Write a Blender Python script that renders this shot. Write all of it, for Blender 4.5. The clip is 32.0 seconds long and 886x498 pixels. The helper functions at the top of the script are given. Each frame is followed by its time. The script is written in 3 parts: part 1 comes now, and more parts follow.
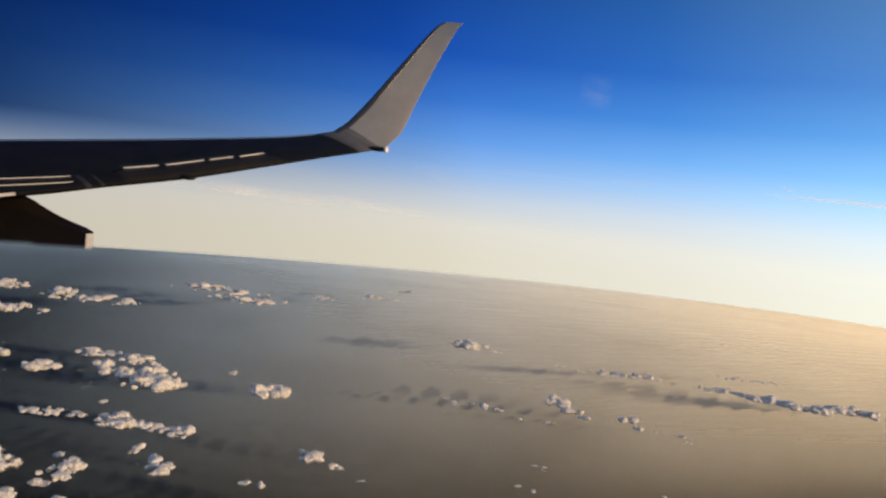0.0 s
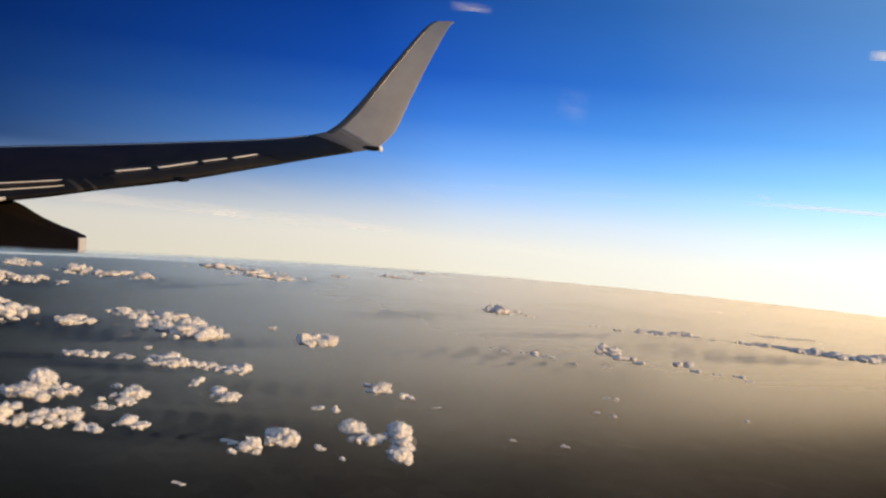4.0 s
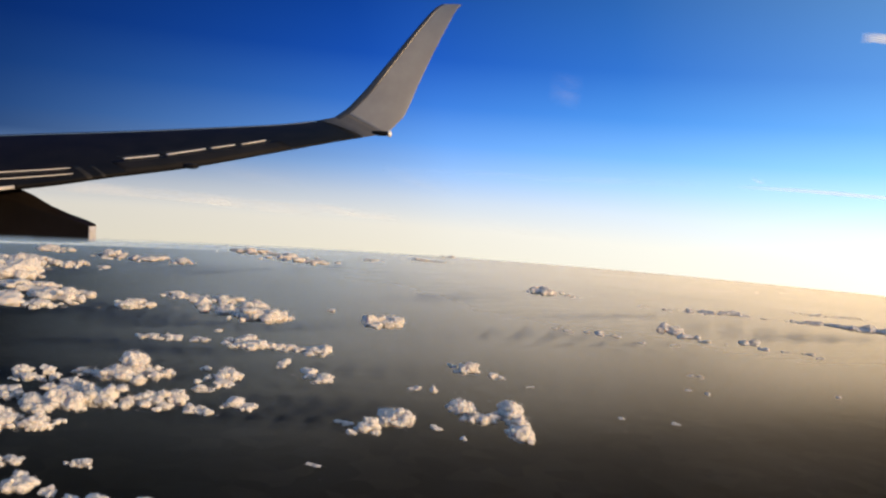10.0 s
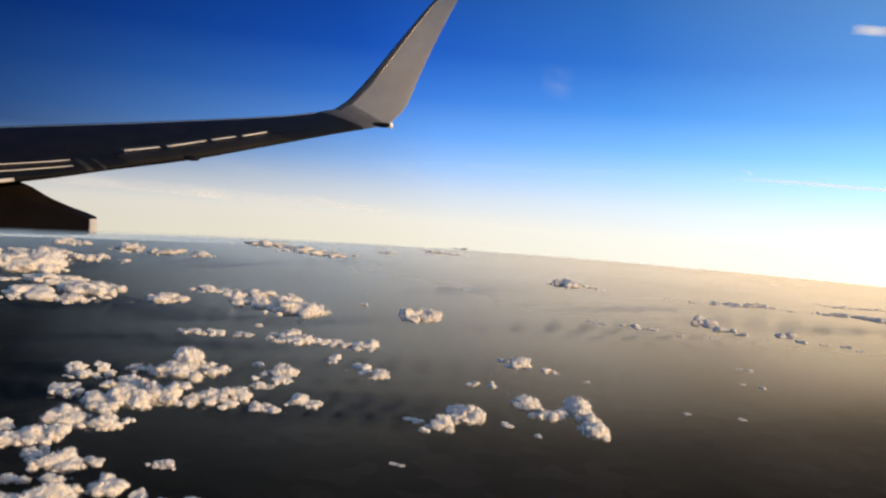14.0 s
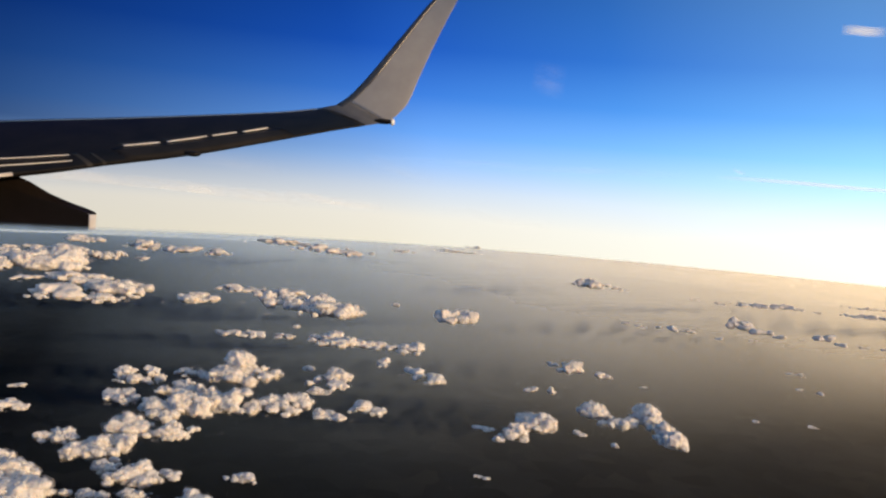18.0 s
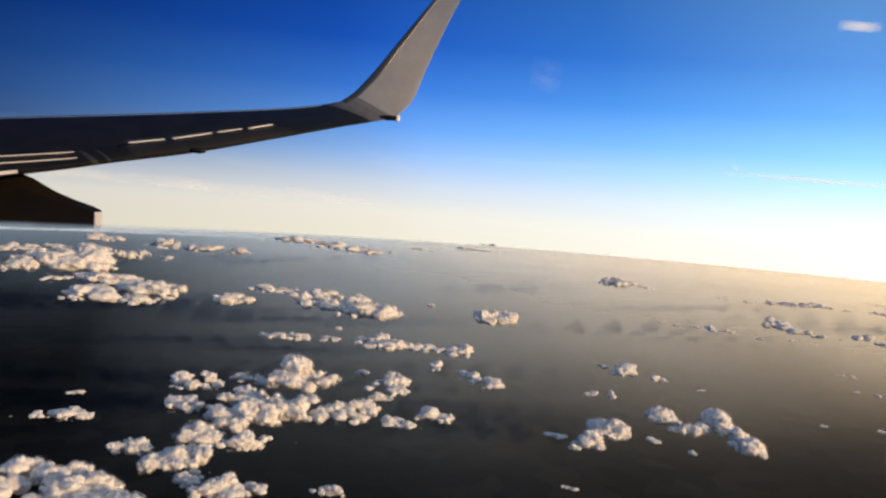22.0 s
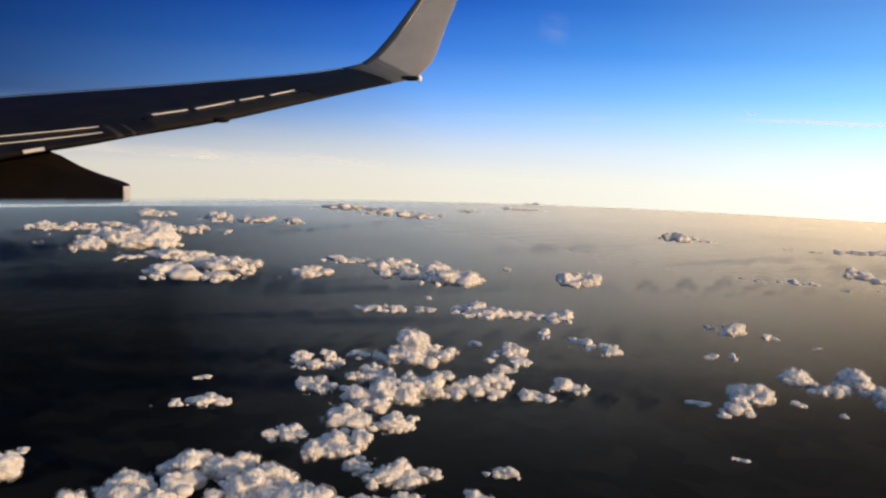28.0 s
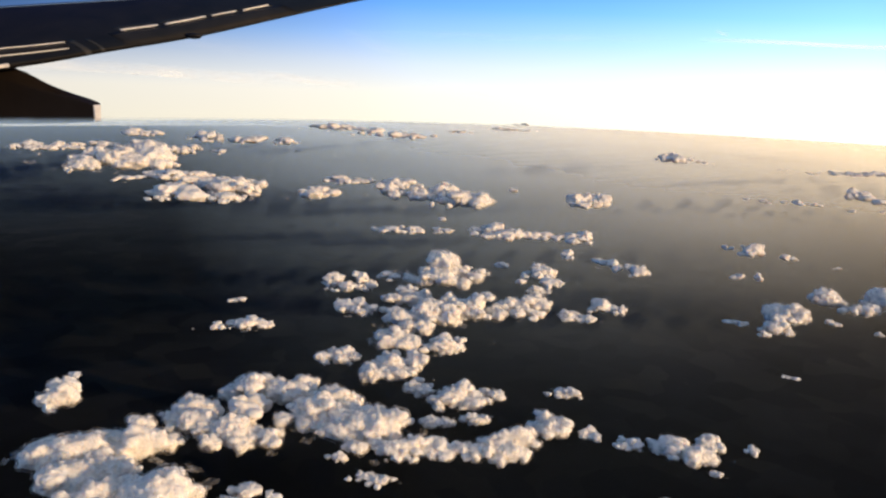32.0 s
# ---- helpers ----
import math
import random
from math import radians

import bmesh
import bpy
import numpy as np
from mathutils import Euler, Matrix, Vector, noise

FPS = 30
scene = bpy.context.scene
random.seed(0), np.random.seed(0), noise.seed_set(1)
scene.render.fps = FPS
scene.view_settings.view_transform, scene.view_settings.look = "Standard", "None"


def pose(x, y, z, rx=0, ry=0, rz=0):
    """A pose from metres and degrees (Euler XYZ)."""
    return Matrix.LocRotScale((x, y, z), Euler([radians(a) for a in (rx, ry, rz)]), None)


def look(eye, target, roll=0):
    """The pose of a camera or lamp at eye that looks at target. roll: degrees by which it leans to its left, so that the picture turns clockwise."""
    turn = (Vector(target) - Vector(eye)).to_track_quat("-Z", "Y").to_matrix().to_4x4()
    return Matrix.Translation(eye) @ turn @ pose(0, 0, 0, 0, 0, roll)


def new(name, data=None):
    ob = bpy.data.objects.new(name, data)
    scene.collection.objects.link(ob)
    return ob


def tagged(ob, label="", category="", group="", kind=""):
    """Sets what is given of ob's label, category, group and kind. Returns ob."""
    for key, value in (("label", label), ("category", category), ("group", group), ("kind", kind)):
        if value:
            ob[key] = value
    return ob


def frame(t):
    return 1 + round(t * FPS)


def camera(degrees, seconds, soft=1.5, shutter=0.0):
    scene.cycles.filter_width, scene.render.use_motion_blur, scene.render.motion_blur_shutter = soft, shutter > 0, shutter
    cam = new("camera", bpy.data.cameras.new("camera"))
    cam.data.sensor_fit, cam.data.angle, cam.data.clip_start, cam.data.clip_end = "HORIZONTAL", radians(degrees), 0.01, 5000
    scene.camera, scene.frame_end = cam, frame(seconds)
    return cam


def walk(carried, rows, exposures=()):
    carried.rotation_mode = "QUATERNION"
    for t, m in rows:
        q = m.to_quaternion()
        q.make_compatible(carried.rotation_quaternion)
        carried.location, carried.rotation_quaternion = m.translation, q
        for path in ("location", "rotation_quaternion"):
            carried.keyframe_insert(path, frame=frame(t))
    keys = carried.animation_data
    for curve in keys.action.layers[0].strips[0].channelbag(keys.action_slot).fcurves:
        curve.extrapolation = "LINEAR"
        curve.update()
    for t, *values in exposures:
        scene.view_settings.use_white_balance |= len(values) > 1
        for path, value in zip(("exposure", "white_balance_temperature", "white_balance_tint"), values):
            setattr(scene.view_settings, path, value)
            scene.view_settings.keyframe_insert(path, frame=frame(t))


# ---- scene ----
cam = camera(57.53, 32.0, soft=2.3)
scene.cycles.transparent_max_bounces = 96

# seconds, place, turn
PATH = [
    (0, 0.4016, -0.1004, 0.9692, 85.435, -6.568, 16.684),
    (0.5, 0.3730, -0.1060, 0.8992, 85.573, -6.168, 16.565),
    (1, 0.3413, -0.1097, 0.8334, 85.785, -6.103, 16.394),
    (1.5, 0.3062, -0.1070, 0.7773, 86.057, -5.934, 16.057),
    (2, 0.2670, -0.0991, 0.7315, 86.240, -5.519, 15.583),
    (2.5, 0.2289, -0.0907, 0.6943, 86.493, -5.439, 15.297),
    (3, 0.1943, -0.0843, 0.6630, 86.682, -5.498, 15.139),
    (3.5, 0.1636, -0.0805, 0.6387, 86.750, -5.391, 15.192),
    (5.5, 0.0537, -0.0776, 0.5844, 86.633, -4.674, 15.117),
    (6, 0.0304, -0.0754, 0.5765, 86.567, -4.557, 15.137),
    (6.5, 0.0070, -0.0717, 0.5709, 86.534, -4.670, 15.258),
    (7, -0.0199, -0.0690, 0.5661, 86.456, -4.553, 15.139),
    (7.5, -0.0465, -0.0674, 0.5629, 86.416, -4.569, 15.049),
    (8, -0.0725, -0.0669, 0.5609, 86.359, -4.666, 14.935),
    (8.5, -0.0980, -0.0690, 0.5609, 86.283, -4.692, 14.775),
    (9, -0.1198, -0.0754, 0.5602, 86.160, -4.758, 14.697),
    (9.5, -0.1403, -0.0856, 0.5596, 86.020, -4.668, 14.726),
    (10, -0.1602, -0.0948, 0.5597, 85.869, -4.635, 14.726),
    (10.5, -0.1784, -0.1016, 0.5604, 85.709, -4.617, 14.791),
    (11, -0.1976, -0.1068, 0.5591, 85.629, -4.630, 14.825),
    (11.5, -0.2210, -0.1099, 0.5581, 85.515, -4.541, 14.730),
    (12, -0.2454, -0.1104, 0.5577, 85.434, -4.622, 14.699),
    (12.5, -0.2718, -0.1097, 0.5548, 85.411, -4.536, 14.512),
    (13, -0.2965, -0.1066, 0.5516, 85.395, -4.599, 14.392),
    (13.5, -0.3221, -0.1023, 0.5481, 85.366, -4.643, 14.271),
    (14, -0.3488, -0.0965, 0.5447, 85.352, -4.576, 14.091),
    (14.5, -0.3728, -0.0883, 0.5412, 85.324, -4.741, 14.028),
    (16.5, -0.4738, -0.0416, 0.5267, 85.262, -4.839, 13.750),
    (17, -0.4960, -0.0584, 0.5300, 85.250, -4.872, 13.599),
    (17.5, -0.5160, -0.0669, 0.5327, 85.215, -4.951, 13.563),
    (18, -0.5392, -0.0682, 0.5335, 85.202, -4.924, 13.463),
    (18.5, -0.5627, -0.0654, 0.5324, 85.225, -4.978, 13.392),
    (19, -0.5849, -0.0635, 0.5317, 85.230, -4.947, 13.280),
    (19.5, -0.6042, -0.0629, 0.5305, 85.253, -5.062, 13.303),
    (20, -0.6271, -0.0632, 0.5275, 85.308, -5.170, 13.194),
    (20.5, -0.6480, -0.0621, 0.5268, 85.311, -5.216, 13.121),
    (21, -0.6663, -0.0598, 0.5296, 85.186, -5.083, 13.154),
    (21.5, -0.6853, -0.0590, 0.5302, 85.061, -4.957, 13.194),
    (22, -0.7053, -0.0580, 0.5299, 84.942, -4.826, 13.202),
    (22.5, -0.7258, -0.0598, 0.5295, 84.846, -4.712, 13.196),
    (23, -0.7448, -0.0617, 0.5296, 84.752, -4.658, 13.212),
    (23.5, -0.7655, -0.0652, 0.5296, 84.654, -4.558, 13.172),
    (24, -0.7865, -0.0669, 0.5291, 84.568, -4.489, 13.125),
    (24.5, -0.8067, -0.0678, 0.5292, 84.486, -4.402, 13.100),
    (25, -0.8275, -0.0669, 0.5291, 84.393, -4.258, 13.097),
    (25.5, -0.8477, -0.0648, 0.5299, 84.283, -4.119, 13.112),
    (27.5, -0.9384, -0.0543, 0.5272, 83.453, -3.056, 13.513),
    (28, -0.9591, -0.0496, 0.5286, 82.015, -2.440, 13.916),
    (28.5, -0.9772, -0.0460, 0.5253, 78.744, -1.604, 14.261),
    (29, -0.9935, -0.0453, 0.5202, 75.213, -0.856, 14.481),
    (29.5, -1.0110, -0.0450, 0.5159, 72.755, -0.373, 14.351),
    (30, -1.0287, -0.0404, 0.5139, 71.881, -0.290, 14.048),
    (30.5, -1.0473, -0.0387, 0.5126, 71.780, -0.697, 13.566),
    (31, -1.0645, -0.0437, 0.5118, 71.924, -1.363, 13.019),
    (31.5, -1.0833, -0.0486, 0.5122, 73.181, -2.019, 12.446),
    (32, -1.1049, -0.0501, 0.5139, 76.546, -2.748, 11.839),
]
EXPOSURES = [(0, -0.1), (1.0, -0.05), (3.0, 0.08), (5.5, 0.15), (27.5, 0.15), (29.0, 0.0), (30.0, 0.32), (31.0, 0.4), (32.0, 0.4)]
walk(cam, [(t, pose(x, y, z, rx, ry, rz)) for t, x, y, z, rx, ry, rz in PATH], EXPOSURES)

# ---- sky and sun ----
SUN_AZIMUTH, SUN_ELEVATION = 108.0, 10.5   # clockwise from +y, above the level
DIP = 0.088                               # the horizon lies this far under the level
sa, se = radians(SUN_AZIMUTH), radians(SUN_ELEVATION)
TO_SUN = (math.sin(sa) * math.cos(se), math.cos(sa) * math.cos(se), math.sin(se))
world = bpy.data.worlds.new("sky")
scene.world = world
world.use_nodes = True
wn, wl = world.node_tree.nodes, world.node_tree.links
wn.clear()


def sky_math(kind, a, b):
    m = wn.new("ShaderNodeMath")
    m.operation = kind
    for socket, v in zip(m.inputs, (a, b)):
        if isinstance(v, (int, float)):
            socket.default_value = v
        else:
            wl.new(v, socket)
    return m.outputs[0]


def sky_ramp(source, stops):
    r = wn.new("ShaderNodeValToRGB")
    r.color_ramp.interpolation = "LINEAR"
    while len(r.color_ramp.elements) < len(stops):
        r.color_ramp.elements.new(0.5)
    for e, (at, c) in zip(r.color_ramp.elements, stops):
        e.position, e.color = at, (*c, 1)
    wl.new(source, r.inputs[0])
    return r.outputs[0]


w_out, w_bg, w_sky = wn.new("ShaderNodeOutputWorld"), wn.new("ShaderNodeBackground"), wn.new("ShaderNodeTexSky")
w_sky.sky_type = "NISHITA"
w_sky.sun_disc = False
w_sky.sun_elevation, w_sky.sun_rotation = se, sa
w_sky.altitude, w_sky.air_density, w_sky.dust_density, w_sky.ozone_density = 4000, 1.0, 1.0, 4.0
w_co, w_add, w_dot, w_sep = wn.new("ShaderNodeTexCoord"), wn.new("ShaderNodeVectorMath"), wn.new("ShaderNodeVectorMath"), wn.new("ShaderNodeSeparateXYZ")
w_add.inputs[1].default_value = (0, 0, DIP)
w_dot.operation = "DOT_PRODUCT"
w_dot.inputs[1].default_value = TO_SUN
wl.new(w_co.outputs["Generated"], w_add.inputs[0])
wl.new(w_co.outputs["Generated"], w_dot.inputs[0])
wl.new(w_add.outputs[0], w_sky.inputs["Vector"])
wl.new(w_add.outputs[0], w_sep.inputs[0])
sunward = sky_math("MULTIPLY_ADD", w_dot.outputs["Value"], 0.5)      # 0 away from the sun, 1 at it
sunward.node.inputs[2].default_value = 0.5


def sky_mix(kind, fac, a, b):
    m = wn.new("ShaderNodeMixRGB")
    m.blend_type = kind
    for socket, v in zip(m.inputs, (fac, a, b)):
        if isinstance(v, float):
            socket.default_value = v
        elif isinstance(v, tuple):
            socket.default_value = (*v, 1)
        else:
            wl.new(v, socket)
    return m.outputs[0]


# clear high-altitude air: pale haze over the horizon, deep blue above, brighter towards the sun
height = w_sep.outputs[2]
air = sky_ramp(height, [(0.0, (0.92, 0.82, 0.64)), (0.04, (0.92, 0.84, 0.70)), (0.077, (0.72, 0.76, 0.82)), (0.11, (0.42, 0.62, 0.95)), (0.145, (0.19, 0.43, 0.92)), (0.19, (0.06, 0.23, 0.72)), (0.245, (0.013, 0.10, 0.50)), (0.33, (0.004, 0.05, 0.30)), (0.6, (0.002, 0.02, 0.11)), (1.0, (0.002, 0.014, 0.07))])
side = sky_ramp(sunward, [(0.0, (0.03, 0.05, 0.11)), (0.06, (0.04, 0.07, 0.14)), (0.24, (0.74, 0.84, 0.95)), (0.475, (1.3, 1.25, 1.05)), (0.7, (1.5, 1.25, 0.95)), (1.0, (1.6, 1.25, 0.85))])
deep = sky_ramp(height, [(0.0, (0.28, 0.28, 0.28)), (0.045, (0.3, 0.3, 0.3)), (0.12, (1, 1, 1))])
glare = sky_ramp(sunward, [(0.21, (0, 0, 0)), (0.345, (0.02, 0.07, 0.12)), (0.475, (0.09, 0.19, 0.25)), (1.0, (0.28, 0.2, 0.12))])
clear = sky_mix("ADD", 1.0, sky_mix("MULTIPLY", 1.0, air, sky_mix("MIX", deep, (1.0, 1.0, 1.0), side)), glare)
scatter = sky_mix("MULTIPLY", 1.0, w_sky.outputs[0], (0.03, 0.08, 0.1))
wl.new(sky_mix("MIX", 0.04, clear, scatter), w_bg.inputs["Color"])
w_bg.inputs["Strength"].default_value = 1.0
wl.new(w_bg.outputs[0], w_out.inputs[0])

sun = new("sun", bpy.data.lights.new("sun", "SUN"))
sun.data.energy, sun.data.angle, sun.data.color = 3.4, radians(0.5), (1.0, 0.68, 0.37)
sun.matrix_world = look((0, 0, 0), tuple(-c for c in TO_SUN))


# ---- materials ----
def nodes(name):
    m = bpy.data.materials.new(name)
    m.use_nodes = True
    n = m.node_tree.nodes
    return m, n, m.node_tree.links, n["Principled BSDF"]


def ramp(n, stops):
    r = n.new("ShaderNodeValToRGB")
    while len(r.color_ramp.elements) < len(stops):
        r.color_ramp.elements.new(0.5)
    for e, (at, c) in zip(r.color_ramp.elements, stops):
        e.position, e.color = at, (*c, 1)
    return r


def texture(n, l, scale, detail=4.0, rough=0.55, stretch=(1, 1, 1)):
    co, mp, tx = n.new("ShaderNodeTexCoord"), n.new("ShaderNodeMapping"), n.new("ShaderNodeTexNoise")
    mp.inputs["Scale"].default_value = stretch
    tx.inputs["Scale"].default_value, tx.inputs["Detail"].default_value, tx.inputs["Roughness"].default_value = scale, detail, rough
    l.new(co.outputs["Object"], mp.inputs[0])
    l.new(mp.outputs[0], tx.inputs["Vector"])
    return tx


def paint(name, dark, light, rough, metal=0.0, scale=3.0, bump=0.004, shine=0.5):
    m, n, l, b = nodes(name)
    t, r = texture(n, l, scale, 6.0), ramp(n, [(0.3, dark), (0.7, light)])
    l.new(t.outputs["Fac"], r.inputs[0])
    l.new(r.outputs[0], b.inputs["Base Color"])
    fine = texture(n, l, scale * 14, 3.0)
    rr = n.new("ShaderNodeMapRange")
    rr.inputs["To Min"].default_value, rr.inputs["To Max"].default_value = rough * 0.8, min(1.0, rough * 1.25)
    l.new(fine.outputs["Fac"], rr.inputs["Value"])
    l.new(rr.outputs[0], b.inputs["Roughness"])
    bp = n.new("ShaderNodeBump")
    bp.inputs["Strength"].default_value, bp.inputs["Distance"].default_value = bump, 0.01
    l.new(fine.outputs["Fac"], bp.inputs["Height"])
    l.new(bp.outputs[0], b.inputs["Normal"])
    b.inputs["Metallic"].default_value = metal
    b.inputs["Specular IOR Level"].default_value = shine
    return m


# wing and panel grey taken down to near black to stand in for shade
SHADED_WING = paint("shaded_wing_paint", (0.008, 0.008, 0.009), (0.016, 0.015, 0.015), 0.35, shine=0.12)
SHADED_PANEL = paint("shaded_panel_paint", (0.014, 0.013, 0.012), (0.026, 0.023, 0.021), 0.45, shine=0.15)
BLEND_GREY = paint("blend_grey_paint", (0.10, 0.10, 0.105), (0.14, 0.14, 0.145), 0.45, bump=0.0, shine=0.3)
DARK_GAP = paint("gap_rubber", (0.012, 0.012, 0.012), (0.03, 0.028, 0.026), 0.7)
BARE_METAL = paint("polished_aluminium", (0.62, 0.62, 0.62), (0.75, 0.74, 0.72), 0.3, 1.0)
# pale colour that imitates sunlight on thin edges
PALE_LIT_EDGE = paint("pale_lit_edge", (0.66, 0.63, 0.58), (0.8, 0.77, 0.72), 0.35, 0.2)
# winglet white lowered to grey to stand in for its unlit face
SHADED_WHITE = paint("winglet_shaded_white", (0.27, 0.265, 0.265), (0.33, 0.325, 0.32), 0.5, bump=0.0)
DARK_EDGE = paint("dark_leading_edge", (0.03, 0.035, 0.05), (0.05, 0.055, 0.07), 0.3)
# fairing colour darkened in place of the shade on its side
SHADED_FAIRING = paint("shaded_fairing_paint", (0.010, 0.0075, 0.006), (0.016, 0.012, 0.010), 0.6, shine=0.12)
LAMP_GLASS = paint("lamp_glass", (0.8, 0.8, 0.78), (0.9, 0.9, 0.88), 0.15)


def ground_material():
    m, n, l, b = nodes("darkened_farmland")
    co = n.new("ShaderNodeTexCoord")
    vor = n.new("ShaderNodeTexVoronoi")
    vor.inputs["Scale"].default_value = 14.0
    warp = texture(n, l, 3.0, 3.0)
    mix = n.new("ShaderNodeMixRGB")
    mix.inputs[0].default_value = 0.06
    l.new(co.outputs["Object"], mix.inputs[1])
    l.new(warp.outputs["Color"], mix.inputs[2])
    l.new(mix.outputs[0], vor.inputs["Vector"])
    # field colours set far below real land, so the darkness is painted in
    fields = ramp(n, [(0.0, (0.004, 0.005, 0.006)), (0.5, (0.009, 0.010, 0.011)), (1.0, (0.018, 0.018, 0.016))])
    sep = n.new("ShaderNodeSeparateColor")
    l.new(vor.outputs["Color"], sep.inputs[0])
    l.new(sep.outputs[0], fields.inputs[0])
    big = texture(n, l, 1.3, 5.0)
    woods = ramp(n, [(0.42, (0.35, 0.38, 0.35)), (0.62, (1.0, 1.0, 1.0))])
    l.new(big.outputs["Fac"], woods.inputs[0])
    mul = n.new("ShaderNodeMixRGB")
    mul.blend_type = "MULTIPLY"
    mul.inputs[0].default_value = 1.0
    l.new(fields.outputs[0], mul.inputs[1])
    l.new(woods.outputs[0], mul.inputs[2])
    l.new(mul.outputs[0], b.inputs["Base Color"])
    b.inputs["Roughness"].default_value = 0.9
    b.inputs["Specular IOR Level"].default_value = 0.05
    return m


def haze_material():
    """Painted haze in thin veils: clear near the eye, denser far off, denser and paler towards the sun to imitate its
    glow, gone high above the land.
    """
    m, n, l, b = nodes("painted_haze")
    out = n["Material Output"]
    n.remove(b)

    def calc(kind, a, c):
        k = n.new("ShaderNodeMath")
        k.operation = kind
        for socket, v in zip(k.inputs, (a, c)):
            if isinstance(v, (int, float)):
                socket.default_value = v
            else:
                l.new(v, socket)
        return k.outputs[0]

    def smooth(v, low, high):
        k = n.new("ShaderNodeMapRange")
        k.interpolation_type = "SMOOTHSTEP"
        k.inputs["From Min"].default_value, k.inputs["From Max"].default_value = low, high
        l.new(v, k.inputs["Value"])
        return k.outputs[0]

    shape, haze_load = n.new("ShaderNodeUVMap"), n.new("ShaderNodeUVMap")
    shape.uv_map, haze_load.uv_map = "rise_and_height", "haze_load"
    sh, du, co, sep = n.new("ShaderNodeSeparateXYZ"), n.new("ShaderNodeSeparateXYZ"), n.new("ShaderNodeTexCoord"), n.new("ShaderNodeSeparateXYZ")
    l.new(shape.outputs[0], sh.inputs[0])
    l.new(haze_load.outputs[0], du.inputs[0])
    l.new(co.outputs["Object"], sep.inputs[0])
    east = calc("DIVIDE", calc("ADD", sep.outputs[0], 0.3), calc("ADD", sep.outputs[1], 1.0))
    # veils load up towards the sun to imitate its glow in the air
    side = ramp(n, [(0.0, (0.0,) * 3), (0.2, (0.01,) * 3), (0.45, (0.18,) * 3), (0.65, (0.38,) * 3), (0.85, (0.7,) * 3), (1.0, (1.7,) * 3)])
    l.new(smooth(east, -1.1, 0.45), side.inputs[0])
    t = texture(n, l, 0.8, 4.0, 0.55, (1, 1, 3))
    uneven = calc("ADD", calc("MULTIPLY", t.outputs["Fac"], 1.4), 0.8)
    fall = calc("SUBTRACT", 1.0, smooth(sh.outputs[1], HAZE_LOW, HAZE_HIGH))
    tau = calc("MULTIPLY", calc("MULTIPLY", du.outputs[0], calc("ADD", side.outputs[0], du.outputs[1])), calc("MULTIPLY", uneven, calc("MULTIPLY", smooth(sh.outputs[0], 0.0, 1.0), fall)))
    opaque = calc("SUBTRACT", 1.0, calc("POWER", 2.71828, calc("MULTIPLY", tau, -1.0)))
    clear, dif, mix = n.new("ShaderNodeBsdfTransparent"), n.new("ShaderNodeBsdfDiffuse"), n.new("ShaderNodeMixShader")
    # scattered light put into the veil colour: blue off the sun, cream towards it
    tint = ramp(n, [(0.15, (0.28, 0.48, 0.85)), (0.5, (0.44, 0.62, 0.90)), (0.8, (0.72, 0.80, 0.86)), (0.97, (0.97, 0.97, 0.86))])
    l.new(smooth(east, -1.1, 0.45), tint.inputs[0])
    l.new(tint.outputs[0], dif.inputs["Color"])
    l.new(opaque, mix.inputs[0])
    l.new(clear.outputs[0], mix.inputs[1])
    l.new(dif.outputs[0], mix.inputs[2])
    l.new(mix.outputs[0], out.inputs[0])
    return m


HAZE_LOW, HAZE_HIGH = 0.05, 0.21     # metres over the land between which the haze thins out


def cloud_material():
    """Dense white vapour, its base colour tinted warm to imitate low sunlight: the light soaks in and comes out
    softened.
    """
    m, n, l, b = nodes("cloud_vapour")
    t, r = texture(n, l, 60.0, 6.0), ramp(n, [(0.25, (0.68, 0.65, 0.61)), (0.7, (0.84, 0.81, 0.77))])
    l.new(t.outputs["Fac"], r.inputs[0])
    l.new(r.outputs[0], b.inputs["Base Color"])
    b.inputs["Roughness"].default_value = 1.0
    b.inputs["Specular IOR Level"].default_value = 0.0
    b.inputs["Subsurface Weight"].default_value = 1.0
    b.inputs["Subsurface Radius"].default_value = (1.0, 0.9, 0.8)
    b.inputs["Subsurface Scale"].default_value = 0.010
    b.inputs["Subsurface Anisotropy"].default_value = 0.0
    bp = n.new("ShaderNodeBump")
    bp.inputs["Strength"].default_value, bp.inputs["Distance"].default_value = 0.2, 0.003
    fine = texture(n, l, 150.0, 5.0, 0.6)
    l.new(fine.outputs["Fac"], bp.inputs["Height"])
    l.new(bp.outputs[0], b.inputs["Normal"])
    return m


